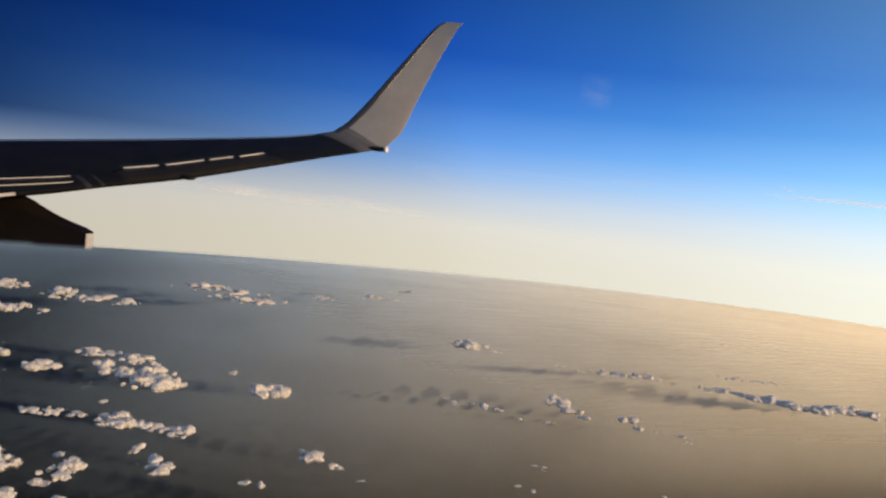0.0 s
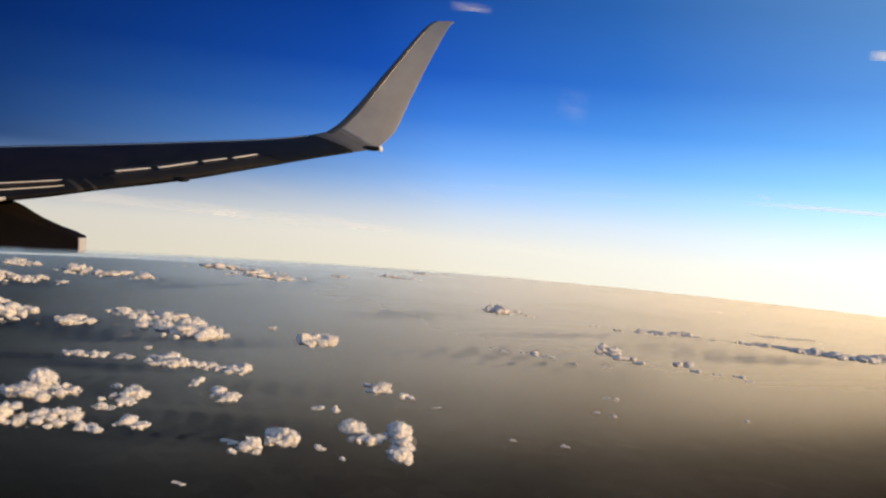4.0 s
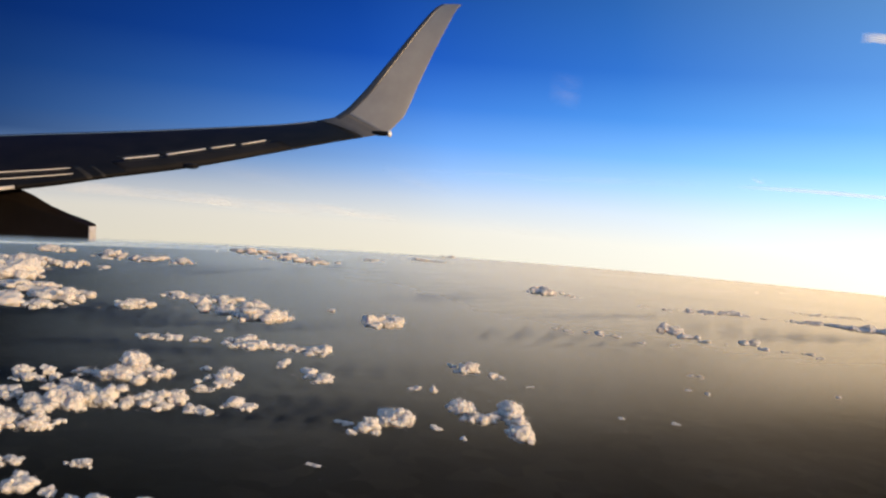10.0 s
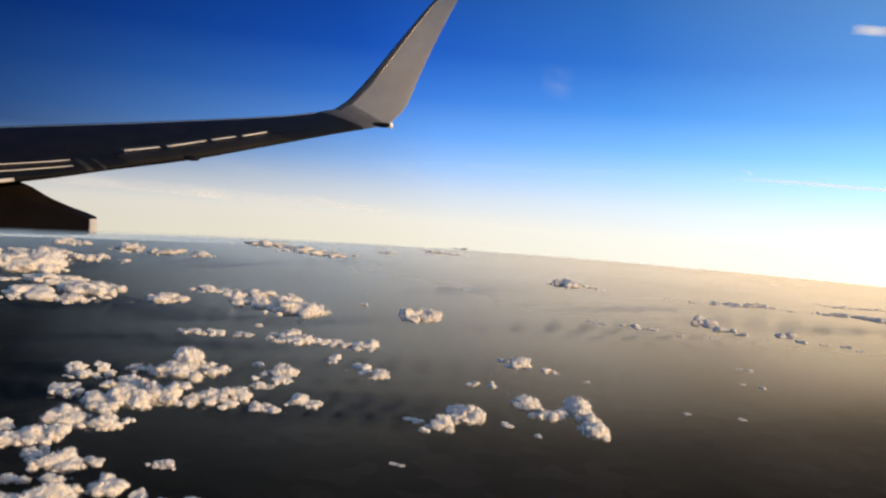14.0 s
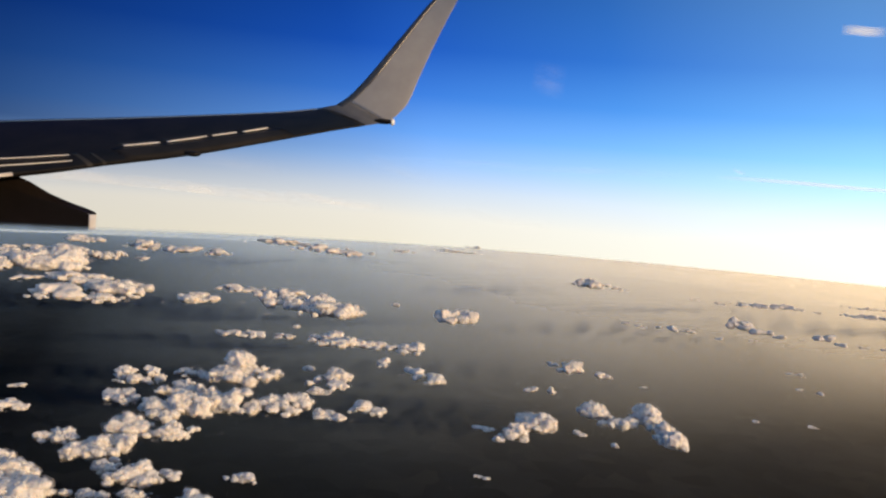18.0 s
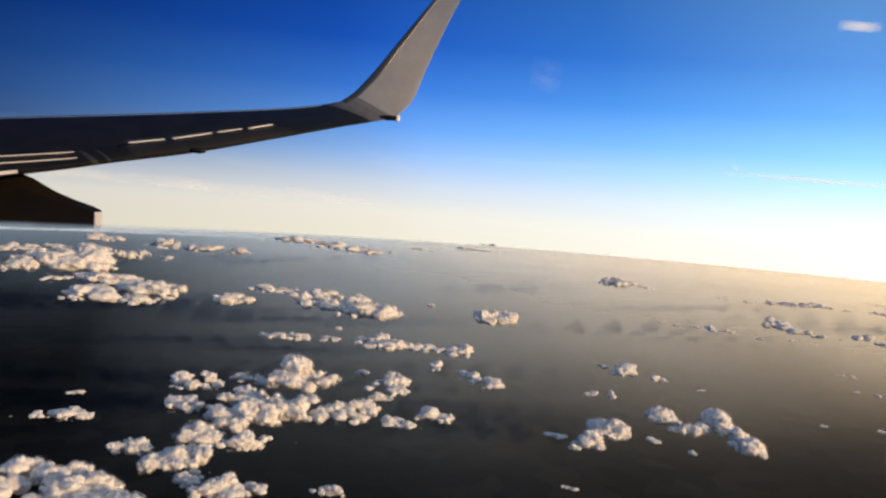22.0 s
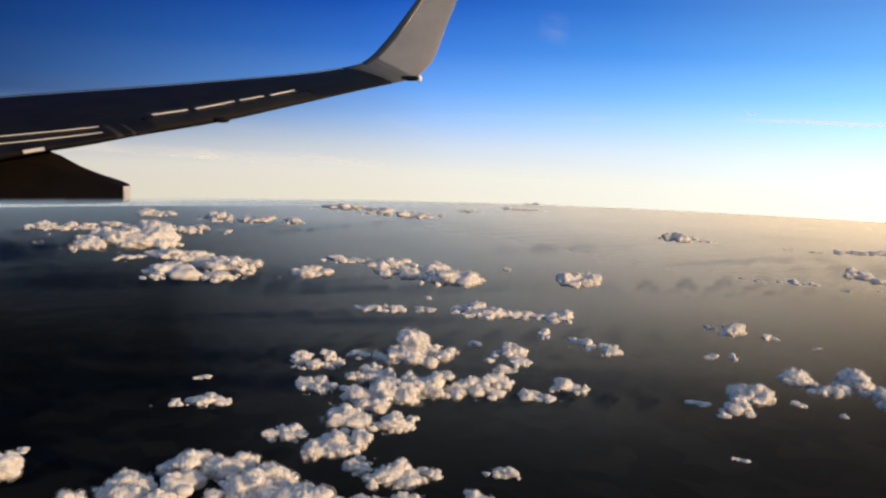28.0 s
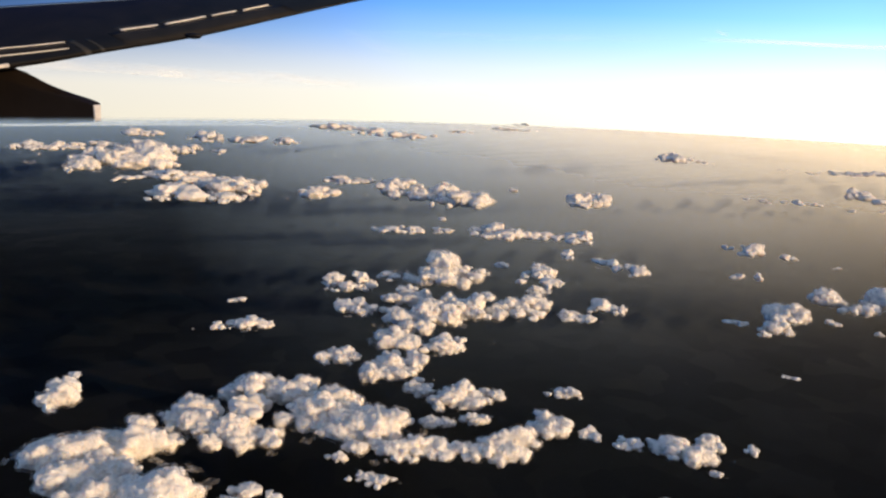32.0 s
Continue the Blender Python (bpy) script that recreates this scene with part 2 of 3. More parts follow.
def wisp_material(name, low, high, most):
    """Torn vapour: white flecks with clear air between them."""
    m, n, l, b = nodes(name)
    out = n["Material Output"]
    n.remove(b)
    dif, tra, both = n.new("ShaderNodeBsdfDiffuse"), n.new("ShaderNodeBsdfTranslucent"), n.new("ShaderNodeMixShader")
    for d in (dif, tra):
        d.inputs["Color"].default_value = (0.85, 0.835, 0.81, 1)
    both.inputs[0].default_value = 0.4
    l.new(dif.outputs[0], both.inputs[1])
    l.new(tra.outputs[0], both.inputs[2])
    clear, mix = n.new("ShaderNodeBsdfTransparent"), n.new("ShaderNodeMixShader")
    t, r = texture(n, l, 80.0, 8.0, 0.62), ramp(n, [(low, (0, 0, 0)), (high, (most, most, most))])
    l.new(t.outputs["Fac"], r.inputs[0])
    l.new(r.outputs[0], mix.inputs[0])
    l.new(clear.outputs[0], mix.inputs[1])
    l.new(both.outputs[0], mix.inputs[2])
    l.new(mix.outputs[0], out.inputs[0])
    return m


def veil_material(name, density, scale, stretch):
    m, n, l, b = nodes(name)
    out = n["Material Output"]
    n.remove(b)
    dif, clear, mix = n.new("ShaderNodeBsdfTranslucent"), n.new("ShaderNodeBsdfTransparent"), n.new("ShaderNodeMixShader")
    dif2, add = n.new("ShaderNodeBsdfDiffuse"), n.new("ShaderNodeMixShader")
    for d in (dif, dif2):
        d.inputs["Color"].default_value = (0.95, 0.94, 0.92, 1)
    l.new(dif.outputs[0], add.inputs[1])
    l.new(dif2.outputs[0], add.inputs[2])
    t = texture(n, l, scale, 5.0, 0.6, stretch)
    co, sep, edge = n.new("ShaderNodeTexCoord"), n.new("ShaderNodeSeparateXYZ"), n.new("ShaderNodeMath")
    l.new(co.outputs["Generated"], sep.inputs[0])

    def fade(socket):
        a, p = n.new("ShaderNodeMath"), n.new("ShaderNodeMath")
        a.operation, p.operation = "SUBTRACT", "MULTIPLY"
        a.inputs[0].default_value = 1.0
        l.new(socket, a.inputs[1])
        l.new(socket, p.inputs[0])
        l.new(a.outputs[0], p.inputs[1])
        return p
    fx, fy = fade(sep.outputs[0]), fade(sep.outputs[1])
    edge.operation = "MULTIPLY"
    l.new(fx.outputs[0], edge.inputs[0])
    l.new(fy.outputs[0], edge.inputs[1])
    r = ramp(n, [(0.35, (0, 0, 0)), (0.75, (1, 1, 1))])
    l.new(t.outputs["Fac"], r.inputs[0])
    k, k2 = n.new("ShaderNodeMath"), n.new("ShaderNodeMath")
    k.operation = k2.operation = "MULTIPLY"
    k.use_clamp = True
    k2.inputs[1].default_value = 16.0 * density
    l.new(edge.outputs[0], k2.inputs[0])
    l.new(k2.outputs[0], k.inputs[0])
    l.new(r.outputs[0], k.inputs[1])
    l.new(k.outputs[0], mix.inputs[0])
    l.new(clear.outputs[0], mix.inputs[1])
    l.new(add.outputs[0], mix.inputs[2])
    l.new(mix.outputs[0], out.inputs[0])
    return m


GROUND, CLOUD = ground_material(), cloud_material()


# ---- helpers for meshes ----
def mesh_of(name, verts, faces, material, smooth=True):
    me = bpy.data.meshes.new(name)
    me.from_pydata([tuple(v) for v in verts], [], faces)
    me.materials.append(material)
    if smooth:
        me.polygons.foreach_set("use_smooth", [True] * len(me.polygons))
    me.update()
    return me


def part(name, me, parent, label=""):
    ob = new(name, me)
    ob.parent = parent
    return tagged(ob, label)


# ---- land ----
LAND_Z = -0.16


def land_height(x, y):
    """The land bends down evenly, its slope by bearing fitted to the horizon in the camera's view."""
    r, a = math.hypot(x + 0.4, y), math.atan2(x + 0.4, y)
    slope = 0.103 - 0.027 * (0.5 + 0.5 * math.sin(a + radians(15)))
    return LAND_Z - slope ** 2 / (4 * (0.54 - LAND_Z)) * r * r


def land():
    rings = np.concatenate([np.linspace(0.02, 3.0, 16), np.linspace(3.1, 13, 90), np.geomspace(13.3, 60, 20)])
    spokes = 192
    verts, faces = [], []
    for r in rings:
        for k in range(spokes):
            a = 2 * math.pi * k / spokes
            x, y = -0.4 + r * math.sin(a), r * math.cos(a)
            verts.append((x, y, land_height(x, y)))
    for i in range(len(rings) - 1):
        for k in range(spokes):
            q = (k + 1) % spokes
            faces.append((i * spokes + k, i * spokes + q, (i + 1) * spokes + q, (i + 1) * spokes + k))
    faces.append(tuple(range(spokes - 1, -1, -1)))
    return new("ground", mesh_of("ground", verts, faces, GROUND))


def haze():
    """Thin upright veils, one behind the other on the land, that stand in for haze."""
    # turned so that the sun brightens the veils
    axis = radians(-40)
    away, across = (math.sin(axis), math.cos(axis)), (math.cos(axis), -math.sin(axis))
    depths = np.geomspace(0.9, 13.0, 56)
    heights = HAZE_HIGH * np.array([0.0, 0.02, 0.05, 0.09, 0.14, 0.2, 0.28, 0.37, 0.48, 0.6, 0.73, 0.86, 1.0])
    columns, rows = 72, len(heights)
    verts, faces, rise, haze_load = [], [], [], []
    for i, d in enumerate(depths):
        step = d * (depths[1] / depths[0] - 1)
        load = step * float(np.interp(d, HAZE_DEPTH, HAZE_LOAD))
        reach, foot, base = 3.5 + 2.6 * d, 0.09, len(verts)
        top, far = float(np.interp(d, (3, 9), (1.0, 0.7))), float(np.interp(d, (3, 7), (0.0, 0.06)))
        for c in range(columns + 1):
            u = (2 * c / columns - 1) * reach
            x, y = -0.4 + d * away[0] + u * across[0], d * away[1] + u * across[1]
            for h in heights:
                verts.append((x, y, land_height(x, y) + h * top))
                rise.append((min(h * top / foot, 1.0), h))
                haze_load.append((load, far))
        for c in range(columns):
            for k in range(rows - 1):
                p = base + c * rows + k
                faces.append((p, p + rows, p + rows + 1, p + 1))
    me = mesh_of("haze_veils", verts, faces, haze_material())
    corners = np.empty(len(me.loops), np.int32)
    me.loops.foreach_get("vertex_index", corners)
    for name, values in (("rise_and_height", rise), ("haze_load", haze_load)):
        me.uv_layers.new(name=name).data.foreach_set("uv", np.array(values, np.float32)[corners].ravel())
    return new("haze_veils", me)


HAZE_DEPTH = (1, 1.5, 2, 3, 4, 6, 14)                        # metres along the view
HAZE_LOAD = (0.05, 0.2, 0.9, 2.4, 3.2, 4.2, 5.0)        # optical depth for each metre
tagged(land(), "hazy farmland seen from high above under low sun, coloured near black", "ground", kind="structure")
tagged(haze(), "thin pale veils standing in for sunlit haze over the clouds and fields", "haze", kind="stuff")

# ---- high cloud and vapour trails ----
def streak(name, label, start, end, width, material, sag=0.0, rows=5, columns=28):
    """A thin veil far off in the sky from one bearing and height (degrees) to another."""
    far, eye = 420.0, Vector((-0.4, 0, 0.54))
    verts, faces = [], []

    def at(az, el):
        a, e = radians(az), radians(el)
        reach = far * math.cos(radians(45)) / math.cos(a - radians((start[0] + end[0]) / 2 - 45))
        return eye + reach * Vector((math.sin(a) * math.cos(e), math.cos(a) * math.cos(e), math.sin(e)))
    middle = at((start[0] + end[0]) / 2, (start[1] + end[1]) / 2)
    along = (at(*end) - at(*start)).normalized()
    away = (middle - eye).normalized()
    up = along.cross(away).normalized()
    if up.z < 0:
        up = -up
    away = along.cross(up).normalized()
    m = Matrix((along, up, away)).transposed().to_4x4()
    m.translation = middle
    back = m.inverted()
    for i in range(columns + 1):
        f = i / columns
        az, el = start[0] + (end[0] - start[0]) * f, start[1] + (end[1] - start[1]) * f - sag * 4 * f * (1 - f)
        el += 0.04 * math.sin(9 * f + start[0])
        for k in range(rows + 1):
            q = k / rows - 0.5
            p = back @ at(az, el + q * width)
            verts.append((p.x, p.y, p.z + 1.5 * (0.25 - q * q)))
    n = rows + 1
    for i in range(columns):
        for k in range(rows):
            faces.append((i * n + k, (i + 1) * n + k, (i + 1) * n + k + 1, i * n + k + 1))
    ob = new(name, mesh_of(name, verts, faces, material))
    ob.matrix_basis = m
    return tagged(ob, label, "cloud", "high clouds in the blue sky")


CIRRUS = veil_material("ice_veil", 0.5, 0.05, (0.6, 3.0, 1))
FAINT = veil_material("faint_ice_veil", 0.09, 0.05, (0.6, 3.0, 1))
TRAIL = veil_material("trail_vapour", 1.3, 0.008, (0.5, 1.0, 1))
BRIGHT = veil_material("bright_vapour", 1.7, 0.01, (0.3, 0.3, 1))
streak("vapour_trail", "thin bright white vapour trail across the blue sky", (5.0, 1.87), (19.5, 1.76), 0.26, TRAIL)
streak("vapour_trail", "faint spreading old vapour trail in the blue sky", (-19.5, 1.1), (3.5, 1.8), 0.5, FAINT)
streak("cirrus_streak", "long pale cirrus streak low over the horizon", (-47.0, -1.75), (-22.5, -2.2), 0.75, CIRRUS, sag=-0.25)
streak("cirrus_streak", "short pale cirrus streak low over the horizon", (-25.0, -1.8), (-17.5, -2.25), 0.6, CIRRUS)
streak("faint_patch", "faint thin cirrus patch in the blue sky", (-32.0, 0.5), (-24.5, -0.15), 1.1, FAINT)
streak("faint_patch", "faint thin cirrus patch slanting in the blue sky", (-19.2, 1.2), (-14.0, 0.0), 0.9, FAINT)
streak("faint_patch", "faint thin cirrus patch low over the horizon", (-13.5, -2.0), (-5.5, -2.5), 0.7, FAINT)
# smudge on the window pane, added as a far veil
streak("faint_patch", "faint round window smudge, put up as a veil in the sky", (-7.9, 7.7), (-5.6, 7.4), 2.4, FAINT)
streak("cirrus_fleck", "small faint cirrus fleck high in the blue sky", (-16.0, 13.6), (-12.9, 13.55), 0.6, CIRRUS)
streak("bright_cloud_fleck", "small brilliant white cloud fleck high in the sky", (11.5, 11.5), (14.1, 11.33), 0.62, BRIGHT)
streak("cirrus_fleck", "tiny pale cloud fleck above the vapour trail", (6.0, 2.45), (6.9, 2.2), 0.25, CIRRUS)

# ---- the wing ----
# trailing edge x y z, leading edge x y z, from inboard to the tip
WING = [
    (-9.302, 9.036, -0.027, -12.100, 10.119, 0.635),
    (-9.001, 9.307, 0.068, -11.659, 10.336, 0.700),
    (-8.477, 9.781, 0.210, -10.901, 10.719, 0.830),
    (-7.979, 10.229, 0.363, -10.171, 11.078, 0.940),
    (-7.115, 11.009, 0.610, -8.934, 11.713, 1.115),
    (-6.269, 11.773, 0.914, -7.714, 12.333, 1.300),
    (-5.495, 12.471, 1.199, -6.614, 12.904, 1.480),
    (-5.057, 12.867, 1.348, -6.036, 13.246, 1.620),
]
WINGLET = [
    (-4.936, 13.082, 1.401, -5.742, 13.228, 1.686),
    (-4.724, 13.163, 1.476, -5.542, 13.281, 1.848),
    (-4.581, 13.279, 1.648, -5.384, 13.380, 2.063),
    (-4.478, 13.391, 1.849, -5.200, 13.485, 2.340),
    (-4.362, 13.624, 2.381, -4.943, 13.713, 2.810),
    (-4.192, 13.879, 3.018, -4.669, 13.964, 3.311),
    (-4.030, 14.064, 3.523, -4.456, 14.154, 3.686),
    (-3.928, 14.159, 3.794, -4.315, 14.248, 3.871),
    (-3.844, 14.206, 3.906, -4.180, 14.281, 3.930),
]
# ridge x y z and the keel's height, from the wing back to the tail
FAIRING = [
    (-10.888, 9.670, 0.246, -0.007, -0.770),
    (-10.022, 9.739, 0.137, -0.046, -0.733),
    (-9.269, 9.799, 0.066, -0.099, -0.695),
    (-8.801, 9.837, -0.115, -0.205, -0.666),
    (-8.340, 9.874, -0.268, -0.293, -0.628),
    (-8.084, 9.894, -0.346, -0.354, -0.603),
    (-8.020, 9.899, -0.374, -0.382, -0.594),
]


def section(te, le, side, thick, steps):
    """A closed profile from the trailing edge over the top to the leading edge and back."""
    chord = le - te
    pts = []
    for k in range(steps + 1):
        v = 0.5 - 0.5 * math.cos(math.pi * k / steps)
        pts.append(te + chord * v + side * thick * chord.length * 0.62 * (1 - v) ** 0.8 * (v + 0.02) ** 0.5 * 2)
    for k in range(steps - 1, 0, -1):
        v = 0.5 - 0.5 * math.cos(math.pi * k / steps)
        pts.append(te + chord * v - side * thick * chord.length * 0.5 * (1 - v) ** 0.8 * (v + 0.02) ** 0.5 * 2)
    return pts


def loft(name, rows, thick, material, steps=14):
    verts, faces, n = [], [], 0
    rows = [(Vector(r[:3]), Vector(r[3:])) for r in rows]
    for i, (te, le) in enumerate(rows):
        a, b = rows[max(0, i - 1)], rows[min(len(rows) - 1, i + 1)]
        side = (b[0] - a[0]).cross(le - te).normalized()
        loop = section(te, le, side, thick, steps)
        n = len(loop)
        verts += loop
    for i in range(len(rows) - 1):
        for k in range(n):
            q = (k + 1) % n
            faces.append((i * n + k, i * n + q, (i + 1) * n + q, (i + 1) * n + k))
    faces.append(tuple(range(n - 1, -1, -1)))
    faces.append(tuple((len(rows) - 1) * n + k for k in range(n)))
    return mesh_of(name, verts, faces, material)


def finer(rows, times):
    """Rows with others between them, on a smooth curve."""
    out = []
    for i in range(len(rows) - 1):
        p = [np.array(rows[min(max(i + k, 0), len(rows) - 1)]) for k in (-1, 0, 1, 2)]
        for s in range(times):
            f = s / times
            out.append(tuple(0.5 * (2 * p[1] + (p[2] - p[0]) * f + (2 * p[0] - 5 * p[1] + 4 * p[2] - p[3]) * f ** 2 + (3 * p[1] - p[0] - 3 * p[2] + p[3]) * f ** 3)))
    out.append(tuple(rows[-1]))
    return out


def on_wing(rows, u, v, thick, lift):
    i = int(min(max(math.floor(u), 0), len(rows) - 2))
    f = u - i
    r = [a * (1 - f) + b * f for a, b in zip(rows[i], rows[i + 1])]
    te, le = Vector(r[:3]), Vector(r[3:])
    span = Vector(rows[i + 1][:3]) - Vector(rows[i][:3])
    side = span.cross(le - te).normalized()
    c = (le - te).length
    return te + (le - te) * v + side * (thick * c * 0.62 * (1 - v) ** 0.8 * (v + 0.02) ** 0.5 * 2 + lift)


def strip(name, rows, ends, material, thick=0.07, lift=0.012, steps=8):
    """A thin plate that follows the upper skin; ends: (u, low v, high v) at both its ends."""
    (u0, a0, b0), (u1, a1, b1) = ends
    verts, faces, cross = [], [], 5
    for i in range(steps + 1):
        f = i / steps
        u, a, b = u0 + (u1 - u0) * f, a0 + (a1 - a0) * f, b0 + (b1 - b0) * f
        for h in (lift, -0.03):
            for k in range(cross):
                edge = 0.35 if k in (0, cross - 1) else 1.0
                verts.append(on_wing(rows, u, a + (b - a) * k / (cross - 1), thick, h * edge if h > 0 else h))
    n = 2 * cross
    for i in range(steps):
        for k in range(cross - 1):
            faces.append((i * n + k, (i + 1) * n + k, (i + 1) * n + k + 1, i * n + k + 1))
        faces.append((i * n, i * n + cross, (i + 1) * n + cross, (i + 1) * n))
        faces.append((i * n + cross - 1, (i + 1) * n + cross - 1, (i + 1) * n + n - 1, i * n + n - 1))
    for i in (0, steps):
        for k in range(cross - 1):
            faces.append((i * n + k, i * n + k + 1, i * n + cross + k + 1, i * n + cross + k))
    return mesh_of(name, verts, faces, material)


root = tuple(2.2 * a - 1.2 * b for a, b in zip(WING[0], WING[3]))
SKIN = finer([root] + WING, 4)
SHIFT = 4      # finer rows to a row
wing = tagged(new("airliner_wing"), "grey airliner wing darkened for shade, with upturned white winglet and flap fairing", "aircraft wing")


def uu(u):
    return (u + 1) * SHIFT


part("wing_skin", loft("wing_skin", SKIN, 0.07, SHADED_WING), wing, "glossy grey upper skin, painted near black for shade")
part("leading_edge_slat", strip("leading_edge_slat", SKIN, ((0.2, 0.955, 0.997), (uu(6.8), 0.93, 0.997)), BARE_METAL, steps=40, lift=0.008), wing, "polished bare metal leading edge")
for ends in (((3.42, 0.20, 0.235), (3.83, 0.21, 0.245)), ((3.92, 0.21, 0.245), (4.43, 0.24, 0.275)), ((4.50, 0.24, 0.275), (4.82, 0.25, 0.285)), ((4.90, 0.24, 0.275), (5.26, 0.27, 0.305))):
    (a, b, c), (d, e, f) = ends
    part("hinge_slot", strip("hinge_slot", SKIN, ((uu(a) - 0.1, b - 0.03, c + 0.05), (uu(d) + 0.1, e - 0.03, f + 0.05)), DARK_GAP, lift=0.004), wing, "dark gap round an aileron hinge")
    part("lit_hinge_edge", strip("lit_hinge_edge", SKIN, ((uu(a), b + 0.005, c - 0.009), (uu(d), e + 0.005, f - 0.009)), PALE_LIT_EDGE, lift=0.016), wing, "pale strip painted as the sunlit edge along the aileron hinge")
for ends in (((-0.9, 0.22, 0.245), (2.55, 0.135, 0.155)), ((-0.9, 0.115, 0.135), (2.45, 0.055, 0.075))):
    (a, b, c), (d, e, f) = ends
    part("flap_edge", strip("flap_edge", SKIN, ((uu(a), b + 0.009, c - 0.009), (uu(d), e + 0.007, f - 0.007)), PALE_LIT_EDGE, lift=0.012, steps=20), wing, "thin edge of a flap panel, painted bright as if sunlit")
part("aileron", strip("aileron", SKIN, ((uu(3.25), 0.012, 0.19), (uu(5.4), 0.012, 0.24)), SHADED_PANEL, lift=0.007, steps=20), wing, "aileron panel, its grey darkened for shade")
part("flap_panel", strip("flap_panel", SKIN, ((uu(-0.9), 0.14, 0.21), (uu(2.5), 0.08, 0.13)), SHADED_PANEL, lift=0.006, steps=20), wing, "flap panel, its grey darkened for shade")
part("flap_gap", strip("flap_gap", SKIN, ((uu(2.62), 0.0, 0.17), (uu(2.74), 0.0, 0.17)), DARK_GAP, lift=0.006), wing, "dark gap at the flap's outer end")
part("flap_gap", strip("flap_gap", SKIN, ((uu(2.9), 0.0, 0.15), (uu(2.96), 0.0, 0.15)), DARK_GAP, lift=0.006), wing, "dark gap at the flap's outer end")


def pod(name, rows, material, width):
    """A canoe-shaped body: flat sides up to a crease, a roof that leans back to the ridge, a rounded keel."""
    verts, faces = [], []
    rows = finer(rows, 3)
    for i, (x, y, z, crease, keel) in enumerate(rows):
        f = i / (len(rows) - 1)
        w = width * (1 - 0.6 * f ** 2.0) * 0.5
        along = Vector(rows[min(i + 1, len(rows) - 1)][:2]) - Vector(rows[max(i - 1, 0)][:2])
        across = Vector((along.y, -along.x)).normalized()
        r = min(0.04, 0.2 * (crease - keel))
        ring = [(0.0, z), (0.55, z - 0.35 * (z - crease)), (0.95, crease + 0.012), (1.0, crease - 0.012), (1.0, keel + r), (0.93, keel + 0.3 * r), (0.75, keel), (0.0, keel - 0.004)]
        ring += [(-s, h) for s, h in reversed(ring[1:-1])]
        for s, h in ring:
            verts.append((x + across.x * w * (s - 1), y + across.y * w * (s - 1), h))
    n = len(ring)
    for i in range(len(rows) - 1):
        for k in range(n):
            q = (k + 1) % n
            faces.append((i * n + k, (i + 1) * n + k, (i + 1) * n + q, i * n + q))
    faces.append(tuple(range(n)))
    faces.append(tuple((len(rows) - 1) * n + k for k in range(n - 1, -1, -1)))
    return mesh_of(name, verts, faces, material, smooth=False)


fairing = part("flap_track_fairing", pod("flap_track_fairing", FAIRING, SHADED_FAIRING, 0.42), wing, "canoe-shaped flap track fairing, its shade painted in as dark brown-grey")
x, y, z, crease, keel = FAIRING[-1]
x0, y0 = FAIRING[-2][:2]
dx, dy = x - x0, y - y0
# sunlit tail end imitated by a pale cap
part("lit_tail_end", pod("lit_tail_end", [(x - dx * 0.1, y - dy * 0.1, z + 0.010, crease + 0.008, keel - 0.006), (x + dx * 0.1, y + dy * 0.1, z - 0.0, crease - 0.0, keel + 0.004), (x + dx * 0.3, y + dy * 0.3, z - 0.05, crease - 0.05, keel + 0.04)], PALE_LIT_EDGE, 0.19), fairing, "tail end of the fairing, painted pale as if sunlit")
part("fairing_seal", strip("fairing_seal", SKIN, ((uu(0.6), -0.003, 0.008), (uu(1.25), -0.003, 0.008)), PALE_LIT_EDGE, lift=0.01), wing, "pale seal between wing and fairing")

LET = finer(WINGLET, 4)
part("winglet_root", loft("winglet_root", [SKIN[-1]] + LET[:4], 0.05, BLEND_GREY), wing, "mid grey blend between wing and winglet")
winglet = part("winglet", loft("winglet", LET[3:], 0.045, SHADED_WHITE), wing, "upturned white winglet, painted light grey for shade")
part("winglet_leading_edge", strip("winglet_leading_edge", LET, ((0.3, 0.86, 0.996), (len(LET) - 3.0, 0.84, 0.996)), DARK_EDGE, thick=0.045, lift=0.01, steps=40), winglet, "dark blue-black leading edge")


def blob(name, place, size, material, parent, label):
    bm = bmesh.new()
    bmesh.ops.create_icosphere(bm, subdivisions=3, radius=1.0)
    for v in bm.verts:
        v.co = Vector(place) + Vector((v.co.x * size[0], v.co.y * size[1], v.co.z * size[2]))
    me = bpy.data.meshes.new(name)
    bm.to_mesh(me)
    bm.free()
    me.materials.append(material)
    me.polygons.foreach_set("use_smooth", [True] * len(me.polygons))
    return part(name, me, parent, label)


te0 = Vector(WINGLET[1][:3])
blob("tail_light_housing", te0 + Vector((-0.12, 0.0, -0.02)), (0.2, 0.09, 0.045), SHADED_WING, wing, "dark housing of the tail light")
blob("tail_light", te0 + Vector((0.05, 0.0, -0.02)), (0.04, 0.05, 0.06), LAMP_GLASS, wing, "clear white tail light")
hinge = on_wing(SKIN, uu(4.0), 0.0, 0.07, -0.01)
blob("hinge_fairing", hinge, (0.13, 0.1, 0.045), SHADED_WING, wing, "small aileron hinge fairing")


# ---- clouds ----
def lattice(ix, iy, iz, salt):
    h = (ix * 374761393 + iy * 668265263 + iz * 2147483647 + salt * 974711) & 0xFFFFFFFF
    h = ((h ^ (h >> 13)) * 1274126177) & 0xFFFFFFFF
    return ((h ^ (h >> 16)) & 0xFFFF) / 65535.0


